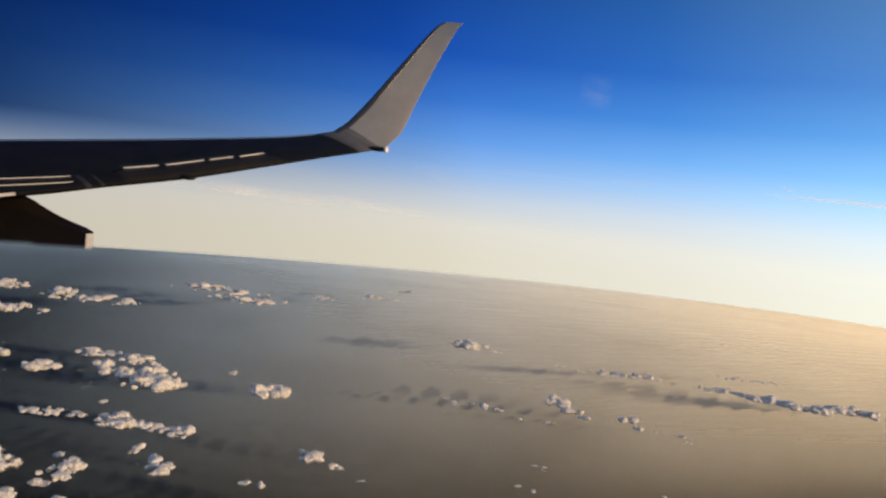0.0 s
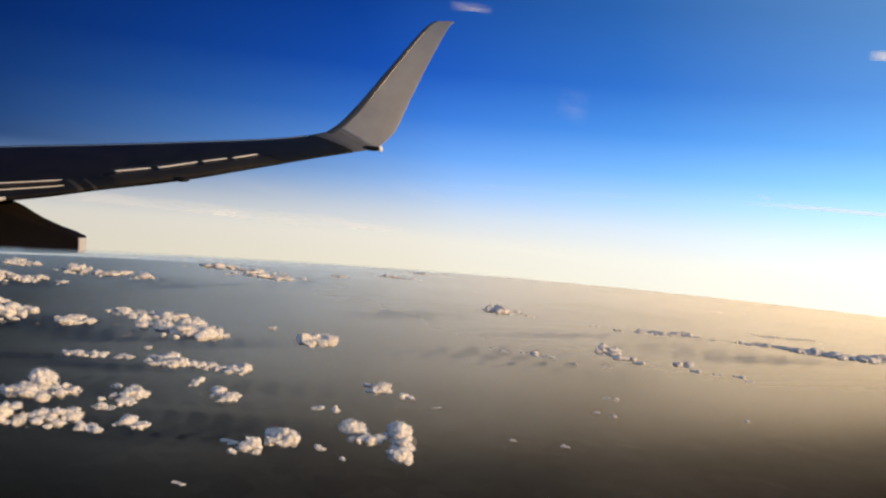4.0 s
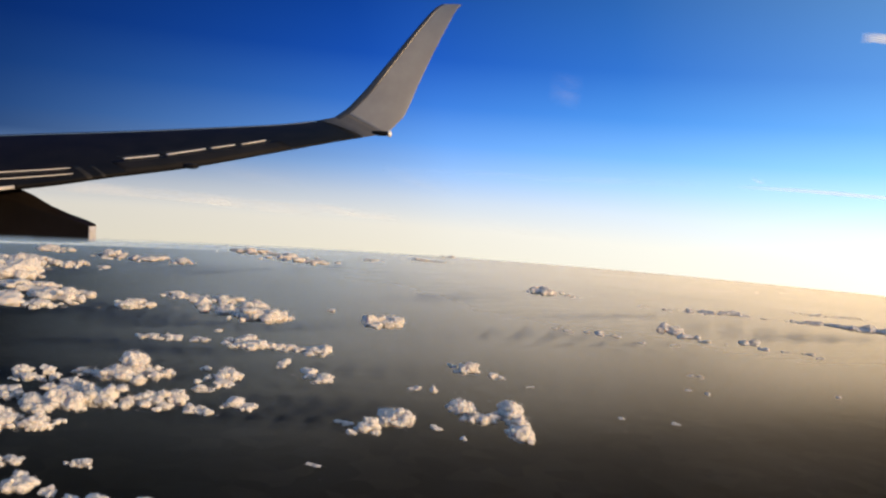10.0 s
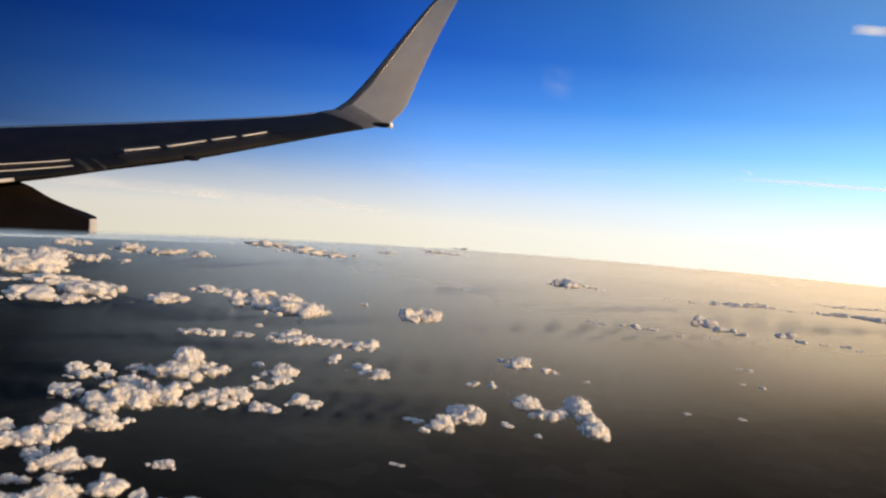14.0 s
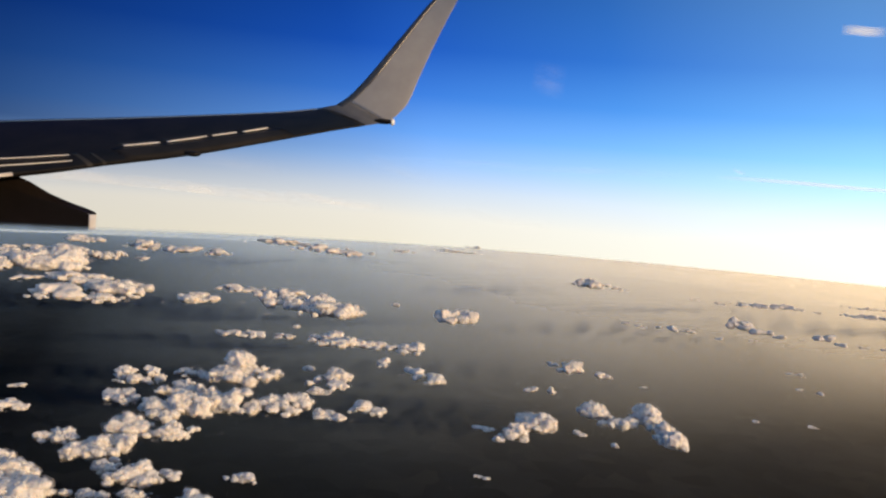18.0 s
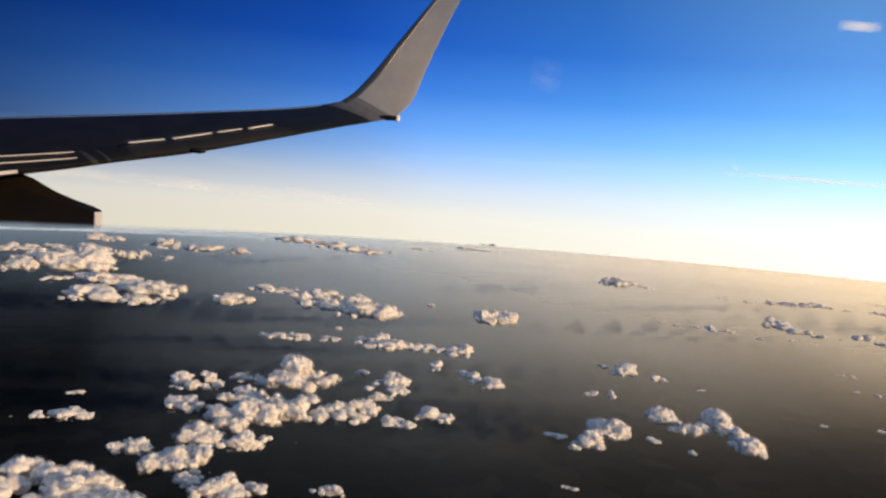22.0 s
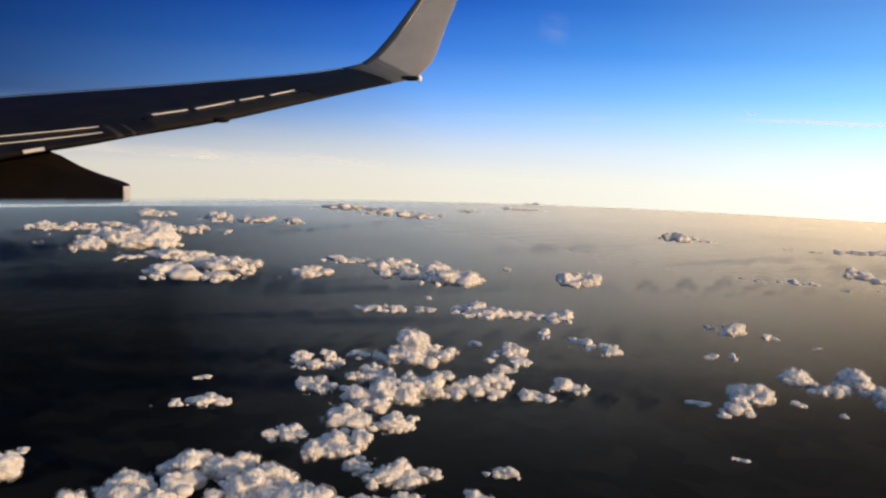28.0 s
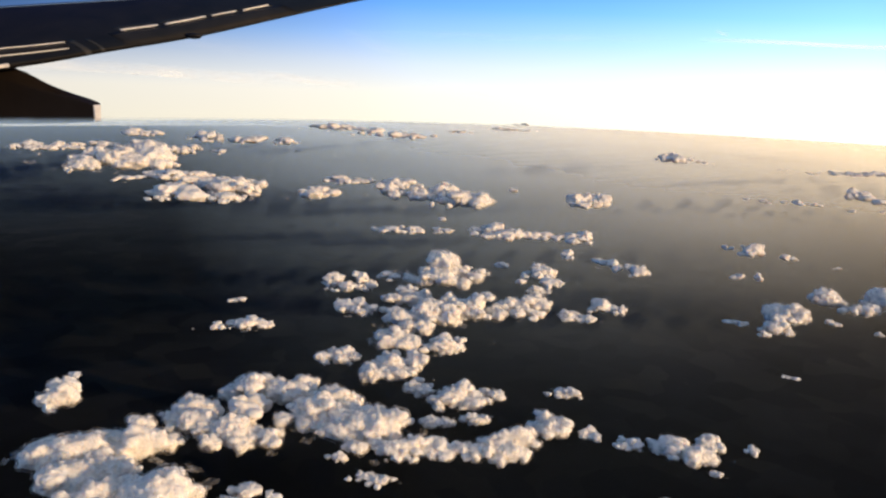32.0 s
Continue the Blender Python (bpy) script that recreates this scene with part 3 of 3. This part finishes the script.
def value_noise(p, salt):
    i = np.floor(p).astype(np.int64)
    f = p - i
    f = f * f * (3 - 2 * f)
    out = 0
    for dx in (0, 1):
        for dy in (0, 1):
            for dz in (0, 1):
                w = (f[:, 0] if dx else 1 - f[:, 0]) * (f[:, 1] if dy else 1 - f[:, 1]) * (f[:, 2] if dz else 1 - f[:, 2])
                out = out + w * lattice(i[:, 0] + dx, i[:, 1] + dy, i[:, 2] + dz, salt)
    return out


def ball(level):
    bm = bmesh.new()
    bmesh.ops.create_icosphere(bm, subdivisions=level, radius=1.0)
    v = np.array([q.co[:] for q in bm.verts])
    f = np.array([[q.index for q in t.verts] for t in bm.faces])
    bm.free()
    return v, f


BALLS = {k: ball(k) for k in (1, 2, 3, 4)}
count = 0
scraps, fragments = [], []
WISP = wisp_material("torn_vapour", 0.45, 0.7, 0.45)


def mesh_from(name, verts, faces, material):
    """A smooth mesh from arrays of corners and of triangles or quads."""
    me, side = bpy.data.meshes.new(name), faces.shape[1]
    me.vertices.add(len(verts))
    me.vertices.foreach_set("co", verts.astype(np.float32).ravel())
    me.loops.add(side * len(faces))
    me.loops.foreach_set("vertex_index", faces.astype(np.int32).ravel())
    me.polygons.add(len(faces))
    me.polygons.foreach_set("loop_start", np.arange(0, side * len(faces), side, dtype=np.int32))
    me.polygons.foreach_set("use_smooth", np.ones(len(faces), dtype=bool))
    me.update(calc_edges=True)
    me.materials.append(material)
    return me


def united(verts, faces, cell):
    """The outer skin of overlapping puffs as one closed surface of quads."""
    ob = new("heap", mesh_from("heap", verts, faces, CLOUD))
    mod = ob.modifiers.new("skin", "REMESH")
    mod.mode, mod.voxel_size, mod.adaptivity = "VOXEL", cell, 0.0
    done = ob.evaluated_get(bpy.context.evaluated_depsgraph_get()).to_mesh()
    v, n = np.empty(3 * len(done.vertices), np.float32), np.empty(3 * len(done.vertices), np.float32)
    done.vertices.foreach_get("co", v)
    done.vertices.foreach_get("normal", n)
    f = np.empty(4 * len(done.polygons), np.int32)
    done.loops.foreach_get("vertex_index", f)
    heap = ob.data
    bpy.data.objects.remove(ob)
    bpy.data.meshes.remove(heap)
    return v.reshape(-1, 3).astype(float), n.reshape(-1, 3).astype(float), f.reshape(-1, 4)


def parted(v, n, f):
    """Softens the skin, and splits it into its largest piece and the rest."""
    e = np.concatenate([f[:, (0, 1)], f[:, (1, 2)], f[:, (2, 3)], f[:, (3, 0)]])
    deg = np.bincount(e[:, 0], minlength=len(v)) + np.bincount(e[:, 1], minlength=len(v))
    for _ in range(6):
        new_v = np.stack([np.bincount(e[:, 0], v[e[:, 1], k], len(v)) + np.bincount(e[:, 1], v[e[:, 0], k], len(v)) for k in range(3)], 1) / np.maximum(deg, 1)[:, None]
        v = 0.45 * v + 0.55 * new_v
    mark = np.arange(len(v))
    while True:
        low = mark.copy()
        np.minimum.at(low, e[:, 0], mark[e[:, 1]])
        np.minimum.at(low, e[:, 1], mark[e[:, 0]])
        low = low[low]
        if (low == mark).all():
            break
        mark = low
    top = np.bincount(mark, minlength=len(v)).argmax()

    def only(keep):
        at = np.cumsum(keep) - 1
        return v[keep], n[keep], at[f[keep[f[:, 0]]]]
    a, b = only(mark == top), only(mark != top)
    return *a, (b[0], b[2])


def cloud(x, y, turn, length, depth, height):
    """A cumulus heap of billowing puffs on the cloud base; turn: its long side's bearing."""
    global count
    count += 1
    rng = np.random.default_rng(1000 + count)
    near = length / math.hypot(x + 0.5, y) > 0.035
    puffs = []
    aspect = max(length / depth, depth / length)
    n = int(np.clip(15 * aspect * max(1.0, length / 0.09), 16, 50)) if near else int(np.clip(9 * aspect, 9, 18))
    unit = min(height, 0.45 * length, 0.6 * depth)
    spread = (float(np.clip(1.3 * length / (math.sqrt(n * aspect) * unit), 1, 1.8)), float(np.clip(1.3 * depth / (math.sqrt(n / aspect) * unit), 1, 1.8)))
    cores = [(0.30 * length * rng.uniform(-1, 1), 0.30 * depth * rng.uniform(-1, 1), rng.uniform(0.45, 1.25)) for _ in range(3 + n // 8)]
    for k in range(n):
        cx, cy, tall = cores[k % len(cores)]
        a, q = rng.uniform(0, 2 * math.pi), math.sqrt(rng.uniform(0, 1))
        px, py = cx + 0.24 * length * q * math.cos(a), cy + 0.24 * depth * q * math.sin(a)
        r = unit * rng.uniform(0.3, 0.6 if k % 3 else 0.9) * (1.05 - 0.45 * q)
        rise = height * (1 - q ** 1.6) * rng.uniform(0.0, 0.6) * tall
        puffs.append((px, py, 0.55 * r + rise, r, 3 if r > 0.4 * unit else 2))
    for k in range(int(n * 3)):
        bx, by, bz, br, _ = puffs[rng.integers(0, n)]
        d = rng.normal(size=3)
        d[2] = abs(d[2]) * 0.7
        d /= np.linalg.norm(d)
        r = br * rng.uniform(0.25, 0.55)
        puffs.append((bx + d[0] * br * spread[0], by + d[1] * br * spread[1], bz + d[2] * br * 0.8, r, 2))
    all_v, all_f, base = [], [], 0
    salt = count * 7
    for px, py, pz, r, level in puffs:
        bv, bf = BALLS[level]
        c = np.array((px, py, pz))
        wide = spread if level > 2 or not near else (1 + 0.4 * (spread[0] - 1), 1 + 0.4 * (spread[1] - 1))
        v = bv * (r * np.array((wide[0] * rng.uniform(0.7, 1.6), wide[1] * rng.uniform(0.7, 1.4), rng.uniform(0.6, 0.95))))
        q = (v + c) / unit
        swell = 0.7 * np.abs(2 * value_noise(q * 2.2 + 50, salt) - 1) + 0.22 * np.abs(2 * value_noise(q * 5.0 + 90, salt + 1) - 1)
        v = v * (0.72 + 0.7 * swell)[:, None] + c
        low = v[:, 2] < 0
        v[low, 2] *= 0.3
        all_v.append(v)
        all_f.append(bf + base)
        base += len(v)
    cell = max(length / (120 if near else 70), unit / (26 if near else 13))
    v, nrm, f = united(np.concatenate(all_v), np.concatenate(all_f), cell)
    v, nrm, f, rest = parted(v, nrm, f)
    q = v / unit
    fine = np.abs(2 * value_noise(q * 4.5 + 10, salt + 3) - 1) * 0.6 + np.abs(2 * value_noise(q * 10.0 + 20, salt + 4) - 1) * 0.4
    v = v + nrm * (unit * 0.12 * (fine - 0.35))[:, None]
    large = length > 0.1
    ob = new("cumulus_cloud", mesh_from("cumulus_cloud", v, f, CLOUD))
    ob.matrix_basis = pose(x, y, 0.0, 0, 0, turn)
    tagged(ob, "large billowing white cumulus cloud lit warm on its sunward side" if large else "small white cumulus puff lit warm on its sunward side", "cloud", "cumulus clouds over the land")
    wild = value_noise(q * 5.0 + 70, salt + 5)
    part("wispy_edge", mesh_from("wispy_edge", v + nrm * (unit * 0.08 * (0.4 + 1.4 * wild))[:, None], f, WISP), ob, "thin torn vapour round the cloud")
    m = np.array(ob.matrix_basis)
    if len(rest[1]):
        fragments.append((rest[0] @ m[:3, :3].T + m[:3, 3], rest[1]))
    for k in range(int(n * 0.12)):
        a, q = rng.uniform(0, 2 * math.pi), rng.uniform(0.95, 1.45)
        r = unit * rng.uniform(0.06, 0.16)
        c = m[:3, :3] @ np.array((0.48 * length * q * math.cos(a), 0.48 * depth * q * math.sin(a), r + height * rng.uniform(0, 0.25))) + m[:3, 3]
        bv, bf = BALLS[2]
        s = bv * (r * rng.uniform(0.7, 2.0, 3) * np.array((1.5, 1.5, 0.5))) * (0.5 + value_noise(bv * 2.2 + rng.uniform(0, 90), salt)[:, None])
        scraps.append((s + c, bf))
    return ob


cloud(-1.700, 0.804, 37, 0.180, 0.101, 0.036)
cloud(-1.666, 0.731, 38, 0.151, 0.078, 0.030)
cloud(-1.603, 0.682, 37, 0.192, 0.096, 0.036)
cloud(-1.523, 0.647, 34, 0.110, 0.054, 0.019)
cloud(-1.451, 0.653, 29, 0.061, 0.031, 0.012)
cloud(-1.827, 0.894, 39, 0.095, 0.086, 0.028)
cloud(-1.881, 0.996, 38, 0.035, 0.022, 0.007)
cloud(-1.610, 0.896, 30, 0.135, 0.092, 0.033)
cloud(-1.535, 0.866, 28, 0.110, 0.072, 0.027)
cloud(-1.552, 1.018, 25, 0.164, 0.088, 0.030)
cloud(-1.466, 1.010, 21, 0.119, 0.084, 0.029)
cloud(-1.392, 0.922, 19, 0.129, 0.107, 0.039)
cloud(-1.464, 0.937, 22, 0.133, 0.087, 0.032)
cloud(-1.305, 0.898, 14, 0.141, 0.071, 0.023)
cloud(-1.282, 1.088, 11, 0.112, 0.072, 0.024)
cloud(-1.320, 0.991, 14, 0.076, 0.044, 0.016)
cloud(-1.212, 0.939, 9, 0.099, 0.068, 0.026)
cloud(-1.154, 1.009, 5, 0.057, 0.083, 0.023)
cloud(-1.251, 1.024, 10, 0.058, 0.033, 0.012)
cloud(-1.349, 0.817, 18, 0.067, 0.034, 0.010)
cloud(-1.476, 0.731, 28, 0.098, 0.049, 0.013)
cloud(-1.409, 0.856, 21, 0.026, 0.022, 0.009)
cloud(-1.443, 1.741, 12, 0.198, 0.192, 0.044)
cloud(-1.648, 1.607, 20, 0.132, 0.089, 0.021)
cloud(-1.502, 1.554, 15, 0.125, 0.108, 0.026)
cloud(-1.570, 1.454, 19, 0.120, 0.087, 0.022)
cloud(-1.418, 1.415, 14, 0.153, 0.113, 0.030)
cloud(-1.356, 1.506, 11, 0.147, 0.135, 0.035)
cloud(-1.424, 1.275, 15, 0.130, 0.115, 0.034)
cloud(-1.348, 1.310, 12, 0.119, 0.078, 0.022)
cloud(-1.411, 1.154, 16, 0.120, 0.098, 0.031)
cloud(-1.522, 1.188, 20, 0.079, 0.063, 0.019)
cloud(-1.247, 1.563, 7, 0.136, 0.128, 0.033)
cloud(-1.241, 1.826, 5, 0.110, 0.135, 0.030)
cloud(-1.142, 1.556, 3, 0.094, 0.063, 0.017)
cloud(-1.076, 1.632, 0, 0.070, 0.082, 0.020)
cloud(-1.230, 1.730, 5, 0.074, 0.046, 0.011)
cloud(-1.353, 1.101, 14, 0.062, 0.045, 0.014)
cloud(-1.586, 1.711, 17, 0.061, 0.064, 0.015)
cloud(-1.752, 1.290, 27, 0.140, 0.070, 0.015)
cloud(-1.827, 1.429, 27, 0.042, 0.021, 0.006)
cloud(-1.135, 1.161, 3, 0.058, 0.039, 0.013)
cloud(-1.043, 1.008, -1, 0.042, 0.031, 0.012)
cloud(-0.964, 0.985, -6, 0.074, 0.067, 0.024)
cloud(-0.931, 1.042, -7, 0.039, 0.058, 0.015)
cloud(-1.001, 1.010, -3, 0.023, 0.035, 0.010)
cloud(-0.927, 0.955, -8, 0.023, 0.023, 0.009)
cloud(-0.869, 1.048, -10, 0.019, 0.034, 0.008)
cloud(-1.091, 1.021, 1, 0.042, 0.032, 0.012)
cloud(-0.762, 1.358, -12, 0.022, 0.017, 0.005)
cloud(-0.833, 0.786, -16, 0.037, 0.027, 0.012)
cloud(-1.000, 0.856, -4, 0.021, 0.035, 0.009)
cloud(-0.934, 0.751, -9, 0.023, 0.020, 0.010)
cloud(-0.822, 1.648, -8, 0.036, 0.022, 0.006)
cloud(-1.690, 2.235, 15, 0.155, 0.093, 0.017)
cloud(-1.578, 2.274, 13, 0.078, 0.094, 0.017)
cloud(-1.375, 2.283, 8, 0.251, 0.153, 0.028)
cloud(-1.196, 2.314, 3, 0.175, 0.128, 0.024)
cloud(-1.187, 2.094, 3, 0.044, 0.078, 0.016)
cloud(-1.045, 2.002, -1, 0.102, 0.118, 0.025)
cloud(-1.089, 2.063, 1, 0.070, 0.075, 0.015)
cloud(-1.346, 1.933, 8, 0.041, 0.057, 0.012)
cloud(-1.619, 2.454, 13, 0.042, 0.060, 0.010)
cloud(-1.456, 3.149, 7, 0.047, 0.074, 0.010)
cloud(-1.711, 2.766, 13, 0.353, 0.377, 0.057)
cloud(-1.913, 3.039, 15, 0.234, 0.183, 0.025)
cloud(-2.117, 3.018, 19, 0.290, 0.145, 0.019)
cloud(-2.139, 2.650, 22, 0.201, 0.168, 0.025)
cloud(-1.564, 2.755, 10, 0.139, 0.132, 0.020)
cloud(-2.450, 2.573, 28, 0.411, 0.320, 0.046)
cloud(-2.724, 2.779, 30, 0.454, 0.243, 0.032)
cloud(-2.343, 2.444, 27, 0.160, 0.158, 0.025)
cloud(-2.558, 2.380, 32, 0.093, 0.112, 0.017)
cloud(-3.160, 3.031, 34, 0.483, 0.560, 0.065)
cloud(-3.171, 2.818, 36, 0.145, 0.289, 0.041)
cloud(-3.276, 3.434, 32, 0.300, 0.378, 0.040)
cloud(-3.759, 3.263, 39, 0.208, 0.261, 0.027)
cloud(-3.654, 3.366, 37, 0.208, 0.229, 0.023)
cloud(-3.123, 3.502, 30, 0.199, 0.299, 0.032)
cloud(-2.967, 3.571, 28, 0.099, 0.148, 0.016)
cloud(-3.310, 4.103, 28, 0.230, 0.350, 0.033)
cloud(-3.069, 4.094, 26, 0.633, 0.334, 0.032)
cloud(-2.837, 4.132, 23, 0.146, 0.270, 0.026)
cloud(-3.709, 4.130, 32, 0.240, 0.299, 0.027)
cloud(-3.566, 3.548, 35, 0.213, 0.170, 0.017)
cloud(-2.804, 5.144, 19, 0.752, 0.410, 0.034)
cloud(-2.438, 4.938, 15, 0.627, 0.321, 0.028)
cloud(-2.157, 5.525, 11, 0.229, 0.163, 0.014)
cloud(-1.820, 5.931, 7, 0.486, 0.244, 0.017)
cloud(-1.805, 6.504, 6, 0.372, 0.187, 0.013)
cloud(-0.569, 1.878, -7, 0.071, 0.050, 0.034)
cloud(-0.526, 1.818, -9, 0.083, 0.058, 0.031)
cloud(-0.463, 1.884, -10, 0.086, 0.060, 0.037)
cloud(-0.428, 1.823, -11, 0.065, 0.045, 0.034)
cloud(-0.408, 1.734, -13, 0.074, 0.052, 0.035)
cloud(-0.605, 1.706, -7, 0.034, 0.024, 0.010)
cloud(-0.527, 1.667, -9, 0.018, 0.013, 0.008)
cloud(-0.739, 1.616, -3, 0.062, 0.043, 0.037)
cloud(-0.702, 1.692, -4, 0.077, 0.054, 0.057)
cloud(-0.762, 1.580, -2, 0.032, 0.022, 0.015)
cloud(-0.808, 1.641, 0, 0.033, 0.023, 0.009)
cloud(-0.752, 4.637, 7, 0.255, 0.178, 0.047)
cloud(-0.553, 4.631, 5, 0.147, 0.103, 0.013)
cloud(-0.166, 4.566, 0, 0.065, 0.046, 0.007)
cloud(-0.043, 4.503, 0, 0.103, 0.072, 0.011)
cloud(0.139, 4.550, -3, 0.248, 0.174, 0.016)
cloud(0.308, 4.634, -5, 0.207, 0.145, 0.020)
cloud(0.473, 4.594, -7, 0.040, 0.028, 0.008)
cloud(-0.531, 3.417, 6, 0.055, 0.038, 0.006)
cloud(-0.458, 3.362, 5, 0.069, 0.048, 0.008)
cloud(-0.352, 3.385, 3, 0.098, 0.069, 0.013)
cloud(-0.277, 3.368, 2, 0.103, 0.072, 0.011)
cloud(-0.159, 3.299, 0, 0.038, 0.027, 0.009)
cloud(-0.035, 3.647, -1, 0.137, 0.096, 0.031)
cloud(0.036, 3.559, -2, 0.124, 0.087, 0.022)
cloud(0.093, 3.497, -3, 0.076, 0.053, 0.015)
cloud(-0.019, 3.338, -1, 0.073, 0.051, 0.007)
cloud(0.194, 3.532, -4, 0.021, 0.014, 0.005)
cloud(0.295, 3.581, -6, 0.073, 0.051, 0.022)
cloud(0.336, 3.498, -7, 0.066, 0.046, 0.014)
cloud(0.427, 3.499, -8, 0.051, 0.036, 0.010)
cloud(0.512, 3.509, -9, 0.052, 0.036, 0.009)
cloud(0.549, 3.445, -10, 0.061, 0.043, 0.008)
cloud(0.651, 4.600, -3, 0.201, 0.141, 0.011)
cloud(0.801, 4.614, -5, 0.216, 0.151, 0.020)
cloud(0.918, 4.555, -7, 0.241, 0.168, 0.028)
cloud(1.048, 4.541, -8, 0.241, 0.169, 0.028)
cloud(1.168, 4.523, -10, 0.241, 0.169, 0.031)
cloud(1.311, 4.582, -11, 0.245, 0.172, 0.029)
cloud(1.435, 4.654, -12, 0.208, 0.146, 0.029)
cloud(0.771, 5.080, -4, 0.258, 0.181, 0.009)
cloud(1.001, 5.115, -7, 0.224, 0.157, 0.009)
cloud(0.608, 6.187, -2, 0.107, 0.075, 0.005)
cloud(0.851, 6.360, -4, 0.119, 0.083, 0.006)
cloud(-0.670, 2.336, 12, 0.082, 0.057, 0.032)
cloud(-0.580, 2.320, 10, 0.053, 0.037, 0.012)
cloud(-0.732, 2.384, 13, 0.044, 0.031, 0.013)
cloud(-0.463, 2.260, 8, 0.031, 0.021, 0.005)
cloud(0.030, 2.733, -3, 0.080, 0.056, 0.006)
cloud(-0.001, 2.513, -2, 0.030, 0.021, 0.006)
cloud(0.052, 2.492, -3, 0.030, 0.021, 0.006)
cloud(-0.191, 2.053, 1, 0.022, 0.015, 0.005)
cloud(-0.053, 2.077, -1, 0.025, 0.017, 0.005)
cloud(0.463, 2.707, -11, 0.028, 0.020, 0.006)
cloud(-1.191, 2.900, 19, 0.094, 0.066, 0.036)
cloud(-1.127, 2.939, 18, 0.113, 0.079, 0.050)
cloud(-0.706, 2.042, 15, 0.035, 0.024, 0.014)
cloud(-1.465, 3.126, 22, 0.039, 0.028, 0.020)
cloud(-0.754, 2.044, -2, 0.040, 0.028, 0.014)
cloud(-0.751, 1.354, -3, 0.019, 0.013, 0.006)

def gathered(pieces):
    base, sv, sf = 0, [], []
    for v, f in pieces:
        sv.append(v)
        sf.append(f + base)
        base += len(v)
    return np.concatenate(sv), np.concatenate(sf)


tagged(new("cloud_scraps", mesh_from("cloud_scraps", *gathered(scraps), WISP)), "tiny torn scraps of white cloud between the heaps", "cloud", kind="stuff")
if fragments:
    tagged(new("cloud_fragments", mesh_from("cloud_fragments", *gathered(fragments), CLOUD)), "small loose bits of cumulus beside the larger heaps", "cloud", kind="stuff")
